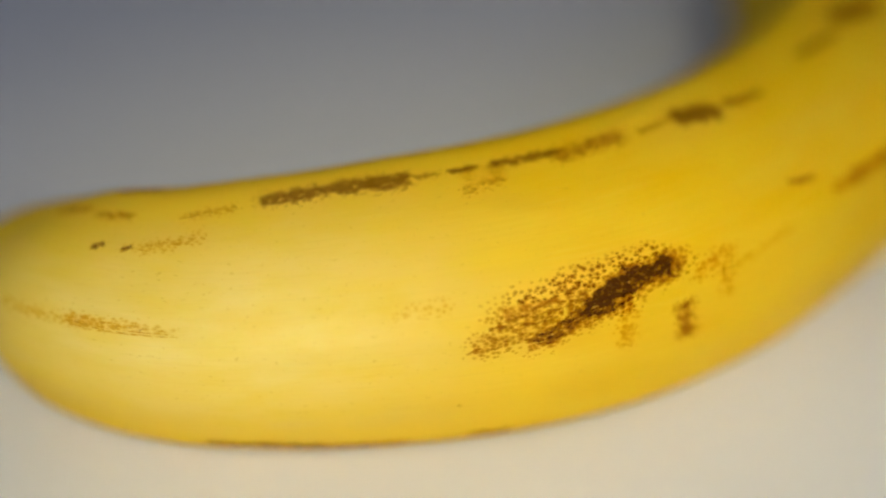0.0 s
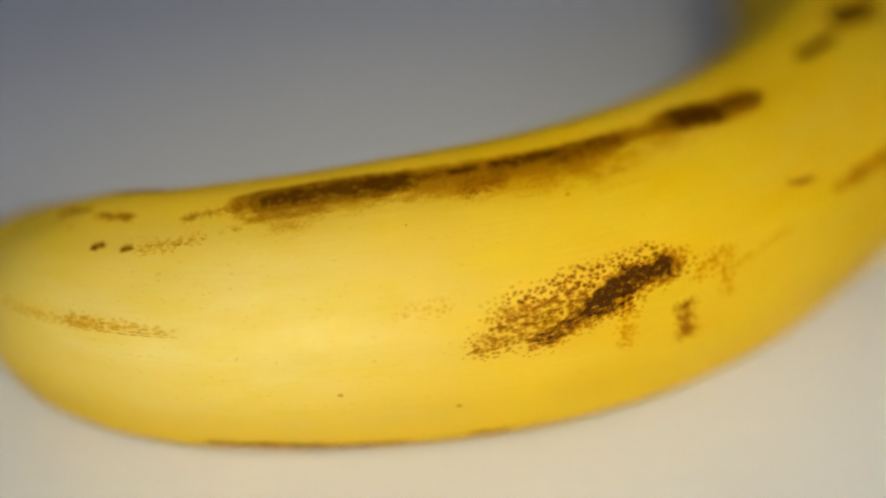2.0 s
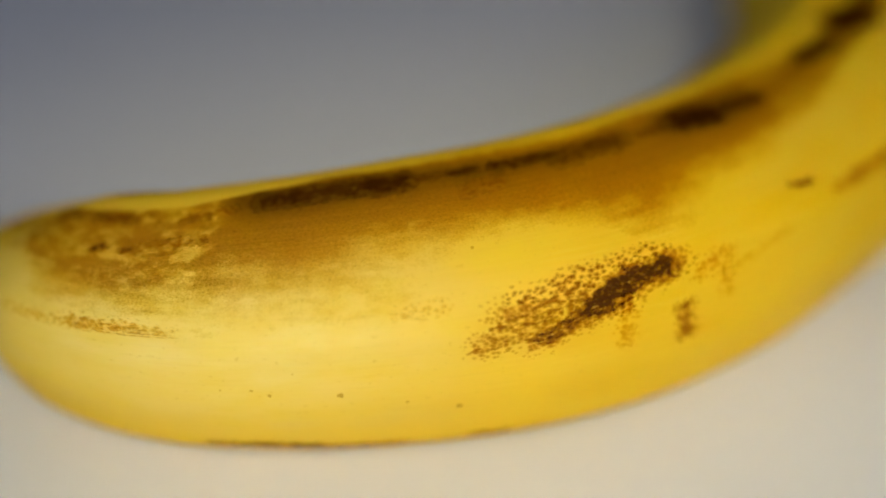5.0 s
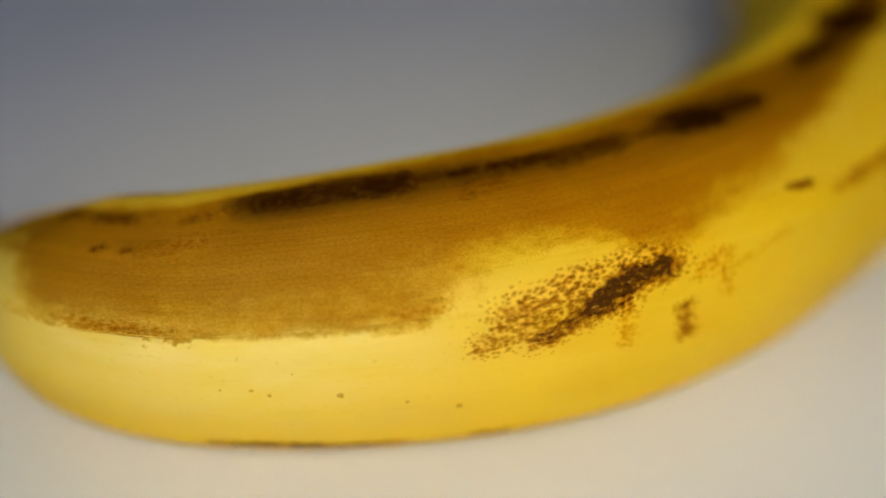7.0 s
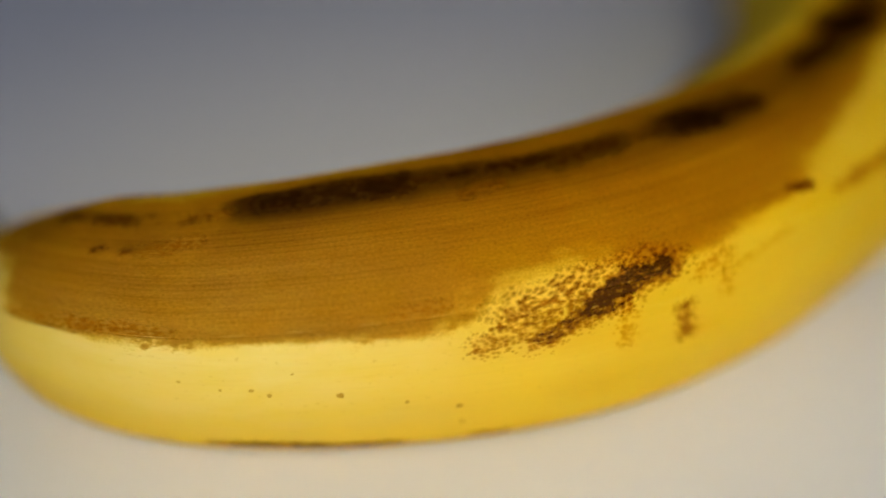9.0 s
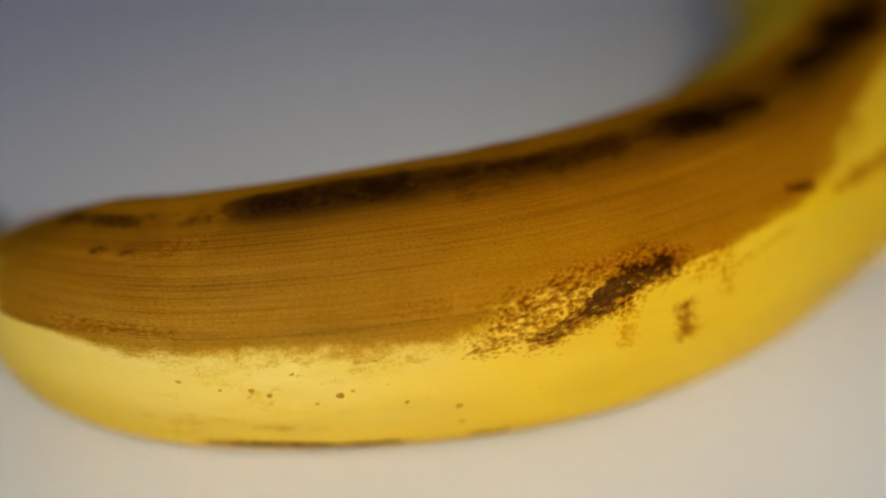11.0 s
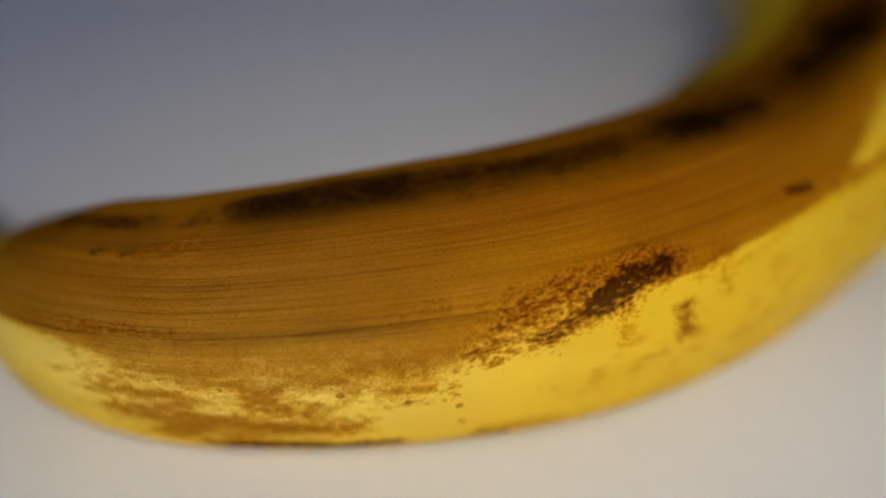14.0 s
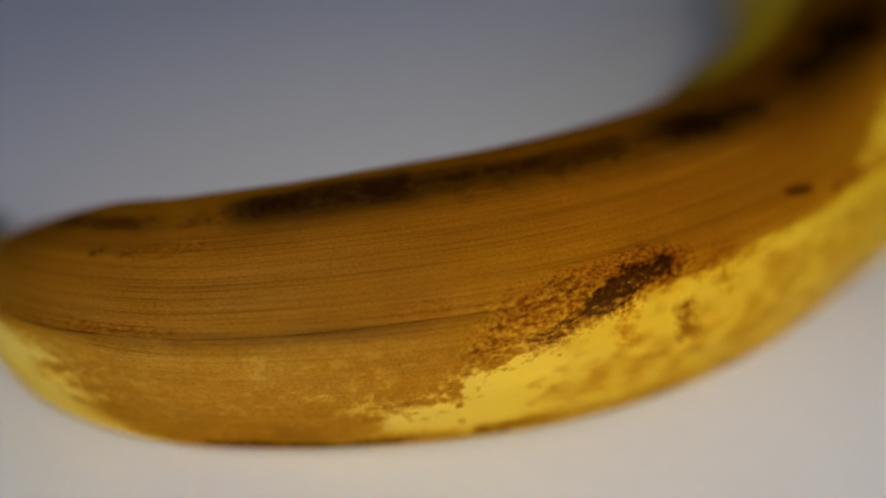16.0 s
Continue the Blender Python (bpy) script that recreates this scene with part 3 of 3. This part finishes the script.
def pale_highlight(s, a):
    # the peel's lighter middle, with its broad highlight put into the colour
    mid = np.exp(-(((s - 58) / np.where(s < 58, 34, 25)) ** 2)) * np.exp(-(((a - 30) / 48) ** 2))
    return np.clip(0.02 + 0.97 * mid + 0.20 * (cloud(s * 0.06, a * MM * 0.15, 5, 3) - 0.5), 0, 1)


def stain_sheet(name, s, a, lift, mat, share):
    t, black, young, slow, uneven, thin = when(s, a)
    skin = surface(s, a, lift)
    points = skin - np.array(TOWARDS) * (RISE * (t - LEAD) / 1000)[..., None]
    level = skin @ np.array(TOWARDS) * 1000
    # a film stands higher over the peel the longer ago it came out
    return sheet(name, s, a, points, normals_of(s, a, 0.0), mat, False,
                 {"black": black, "young": young, "thin": thin * share, "level": level, "slow": slow, "uneven": uneven})


# scuffs of dots: stroke, half width (mm), density, ochre (0 to 1)
SCUFFS = {}
SCUFFS["patch"] = [(84.5, 16.5, 92, 19.5, 1.6, 0.64, 0.45), (88, 26, 97, 30, 2.6, 0.74, 0.40), (99, 24, 107, 33, 1.5, 0.72, 0.35), (91, 15, 99, 22, 1.2, 0.7, 0.45)]
SCUFFS["patch_edge"] = [(89, 33.5, 97, 36, 1.0, 0.4, 0.3), (94, 38.5, 104.3, 40.2, 0.8, 0.4, 0.3)]
BAR = [(91, 15.5, 97, 25, 1.0, 0.80, 0.0), (97, 25, 101, 31.3, 1.35, 1.0, 0.0), (101, 31.3, 105.3, 33, 1.2, 1.0, 0.0)]
SCUFFS["side"] = [(107.5, 14, 107.9, 2, 1.2, 0.84, 0.3), (109.5, 27.5, 113, 29.5, 1.3, 0.58, 0.9), (112.7, 29, 113, 14, 0.9, 0.5, 1.0),
                  (100.7, 22, 100.8, 6, 1.0, 0.58, 0.9)]
SCUFFS["end"] = [(40.5, 31.2, 49.5, 29.8, 1.15, 0.75, 1.0), (32, 29.5, 41, 31, 0.8, 0.55, 1.0), (76, 33, 80.5, 33.5, 0.9, 0.4, 1.0)]
SCUFFS["far"] = [(130.6, 32.2, 134, 31.6, 0.75, 0.75, 0.55), (134, 31.6, 143, 30.2, 1.1, 0.85, 0.5),
                 (113, 23, 122, 28, 0.6, 0.4, 1.0)]
SCUFFS["far_edge"] = [(124.8, 43.3, 127.6, 41, 0.55, 1.0, 0.3)]
SCUFFS["under"] = [(53.5, -35, 66, -37, 0.85, 1.0, 0.55), (66, -37, 76, -36.3, 0.75, 0.9, 0.65), (84.5, -34.5, 88, -36.5, 0.6, 1.0, 0.4)]
SCUFFS["ridge"] = [(60.2, 89.3, 67, 90.2, 1.3, 1.1, 0.2), (66, 90.3, 72, 91.2, 1.1, 1.05, 0.2), (70, 91, 78, 89.8, 1.35, 1.2, 0.1),
                   (79.5, 90.3, 82.5, 90.3, 0.5, 0.8, 0.3), (84.2, 90.3, 87.5, 90.3, 0.5, 1.1, 0.2), (90.2, 90, 99, 89.8, 0.75, 1.1, 0.2)]
SCUFFS["ridge"] += [(99, 88.5, 107.5, 89.3, 1.5, 0.85, 0.35), (111, 88.5, 117, 89, 0.6, 0.75, 0.5), (117.6, 88.6, 122.2, 85.5, 1.6, 1.4, 0.1),
                    (125.5, 86, 131.5, 83.2, 0.7, 1.0, 0.3), (86, 80, 90, 83, 1.0, 0.7, 0.7)]
SCUFFS["stalk"] = [(143.5, 88.5, 150.5, 85.5, 1.0, 1.0, 0.3), (155, 90, 160, 83, 1.9, 1.2, 0.2)]
SCUFFS["bud"] = [(38, 84, 42.5, 84.5, 0.8, 0.8, 0.7), (40, 66, 40.8, 67.5, 0.55, 1.1, 0.6), (43.6, 66.4, 44.2, 67.6, 0.5, 1.1, 0.7),
                 (46, 67, 52, 72.5, 0.9, 0.62, 0.9), (31, 86, 36, 88, 1.0, 0.8, 0.7), (38, 102, 44, 104, 0.7, 1.0, 0.5), (50, 84, 56, 87, 0.7, 0.65, 0.7)]


def scuff_sheet(name, key, s0, s1, a0, a1, lift, pitch=0.20):
    s, a = grid(s0, s1, int((s1 - s0) / pitch), a0, a1, int((a1 - a0) * MM / pitch))
    w = a * MM
    fuzz = cloud(s * 1.1, w * 1.3, 301, 3) - 0.5
    dense, ochre, weight = np.zeros(s.shape), np.zeros(s.shape), np.full(s.shape, 1e-6)
    for p0, q0, p1, q1, half, full, tint in SCUFFS[key]:
        d = along(s, a, p0, q0, p1, q1) / half + 0.9 * fuzz
        body = np.clip(1.45 - d, 0, 1) * full
        near = np.exp(-4 * np.clip(d, 0, 3))
        ochre, weight = ochre + tint * near, weight + near
        dense = np.maximum(dense, body)
    black = np.zeros(s.shape)
    if key == "patch":
        for p0, q0, p1, q1, half, full, _ in BAR:
            dense = np.maximum(dense, 1.22 * full * np.clip(1.45 - 0.60 * (along(s, a, p0, q0, p1, q1) / half + 1.6 * fuzz), 0, 1))
    if key in ("ridge", "stalk"):
        black = np.clip(dense * 1.2 - 0.5, 0, 1)
    cover = np.full(s.shape, {"bud": 0.85, "end": 0.85, "ridge": 0.58, "stalk": 0.58, "far_edge": 0.7}.get(key, 1.0))
    points = surface(s, a, lift(s, a)) + np.array(TOWARDS) * (0.00004 if key in ("patch", "patch_edge", "side", "far", "under") else 0.00001)
    return sheet(name, s, a, points, normals_of(s, a, 0.0), SCUFF, False,
                 {"dense": dense, "ochre": ochre / weight, "cover": cover, "black": black}, dense > 0.02)


def flecks(name, me, parent, label):
    return tagged(part(name, me, parent, label), kind="stuff")


def banana():
    whole = tagged(new("banana"), "ripe yellow banana browning on a white table", "banana")
    whole.matrix_world = pose(0, 0, TABLE)
    s, a = grid(1.4, LENGTH - 0.5, 460, 0, 359.4, 600)
    a = np.where(a > 250, a - 360, a)
    out = lower_out(s, a)
    peel = part("peel", sheet("peel", s, a, surface(s, a, out), normals_of(s, a, 0.0), PEEL, True, {"pale": pale_highlight(s, a)}), whole, "waxy yellow peel with small brown specks")
    s, a = grid(3, 205, 450, 4, 205, 440)
    out = upper_out(s, a)
    upper = part("upper_peel", sheet("upper_peel", s, a, surface(s, a, out), normals_of(s, a, 0.0), PEEL, False, {"pale": pale_highlight(s, a)}), whole, "yellow upper peel that slowly sinks in")
    films, inner = [], []
    s, a = grid(18, 200, 1100, 4, 150, 300)
    brown = stain_material("bruised_peel", upper)
    films.append(part("bruise", stain_sheet("bruise", s, a, upper_out(s, a), brown, np.clip(a - split_angle(s) + 2, 0, 1)),
                      whole, "fibrous brown bruise spreading over the upper peel"))
    s, a = grid(24, 165, 900, -52, 36, 200)
    brown = stain_material("mottled_peel", peel)
    low_films = [part("mottling", stain_sheet("mottling", s, a, lower_out(s, a) + 0.004, brown, np.clip((split_angle(s) + 8 + 6 * np.clip((90 - s) / 10, 0, 1) - a) / 4, 0, 1)),
                      whole, "ochre and brown mottling below the ridge")]
    level = lambda s, a: 0.02 + 0 * s
    for key, s0, s1, a0, a1 in (("patch", 80, 112, 5, 42), ("side", 97, 117, -4, 38), ("far", 110, 148, 16, 50), ("under", 50, 94, -48, -24)):
        low_films.append(flecks("scuff", scuff_sheet("scuff", key, s0, s1, a0, a1, level), whole, "speckled brown scuff on the peel"))
    for key, s0, s1, a0, a1 in (("patch_edge", 82, 108, 24, 46), ("end", 28, 84, 26, 40), ("far_edge", 122, 130, 38, 46), ("ridge", 56, 136, 72, 100), ("stalk", 138, 168, 70, 100), ("bud", 24, 60, 58, 112)):
        ob = flecks("scuff", scuff_sheet("scuff", key, s0, s1, a0, a1, upper_out), whole, "speckled dark brown scuff on the peel")
        (films if key == "patch_edge" else inner).append(ob)
    # dried blossom end
    bm = bmesh.new()
    ring = bmesh.ops.create_cone(bm, cap_ends=True, segments=14, radius1=0.0034, radius2=0.0026, depth=0.007)["verts"]
    for v in ring:
        v.co += Vector((random.uniform(-1, 1), random.uniform(-1, 1), random.uniform(-1, 1))) * 0.0005
    bmesh.ops.bevel(bm, geom=list(bm.edges), offset=0.0005, segments=2, affect="EDGES")
    tip = part("blossom_end", mesh_of("blossom_end", bm, TIP, True), whole, "dried black blossom end")
    tip.matrix_basis = pose(-0.0732, 0.0300, 0.0036, 90, 0, 25)
    # cut end of the stem
    bm = bmesh.new()
    bmesh.ops.create_cone(bm, cap_ends=True, segments=20, radius1=0.0072, radius2=0.0068, depth=0.010)
    bmesh.ops.bevel(bm, geom=list(bm.edges), offset=0.0008, segments=2, affect="EDGES")
    stem = part("stem_end", mesh_of("stem_end", bm, STEM, True), whole, "greenish cut end of the stem")
    stem.matrix_basis = pose(0.0703, 0.1375, 0.0075, 90, 0, -2)
    return [upper] + inner, films, low_films, tip


SINKING, UPPER_FILMS, LOWER_FILMS, TIP_END = banana()


def sunk(t):
    """The upper peel sinks as the flesh softens: its pose at t seconds."""
    k = t / 16.0
    return pose(0.0, -0.0022 * k, -0.0015 * k, -3.9 * k, -0.55 * k, -0.5 * k)


def motions():
    times = [0.0, 2.0, 4.0, 6.0, 8.0, 10.0, 12.0, 14.0, 16.0]
    for ob in SINKING:
        walk(ob, [(t, sunk(t)) for t in times])
    # the blossom end comes into view as the tip dries and draws in
    rest = TIP_END.matrix_basis.copy()
    walk(TIP_END, [(t, Matrix.Translation((0.0038 * k, -0.0020 * k, 0.0)) @ rest) for t, k in ((0.0, 0.0), (4.0, 0.05), (8.0, 0.4), (11.5, 0.9), (16.0, 1.0))])
    for ob in UPPER_FILMS:
        walk(ob, [(t, Matrix.Translation(TOWARDS * (RISE * t / 1000)) @ sunk(t)) for t in times])
    for ob in LOWER_FILMS:
        walk(ob, [(t, Matrix.Translation(TOWARDS * (RISE * t / 1000))) for t in times])


motions()
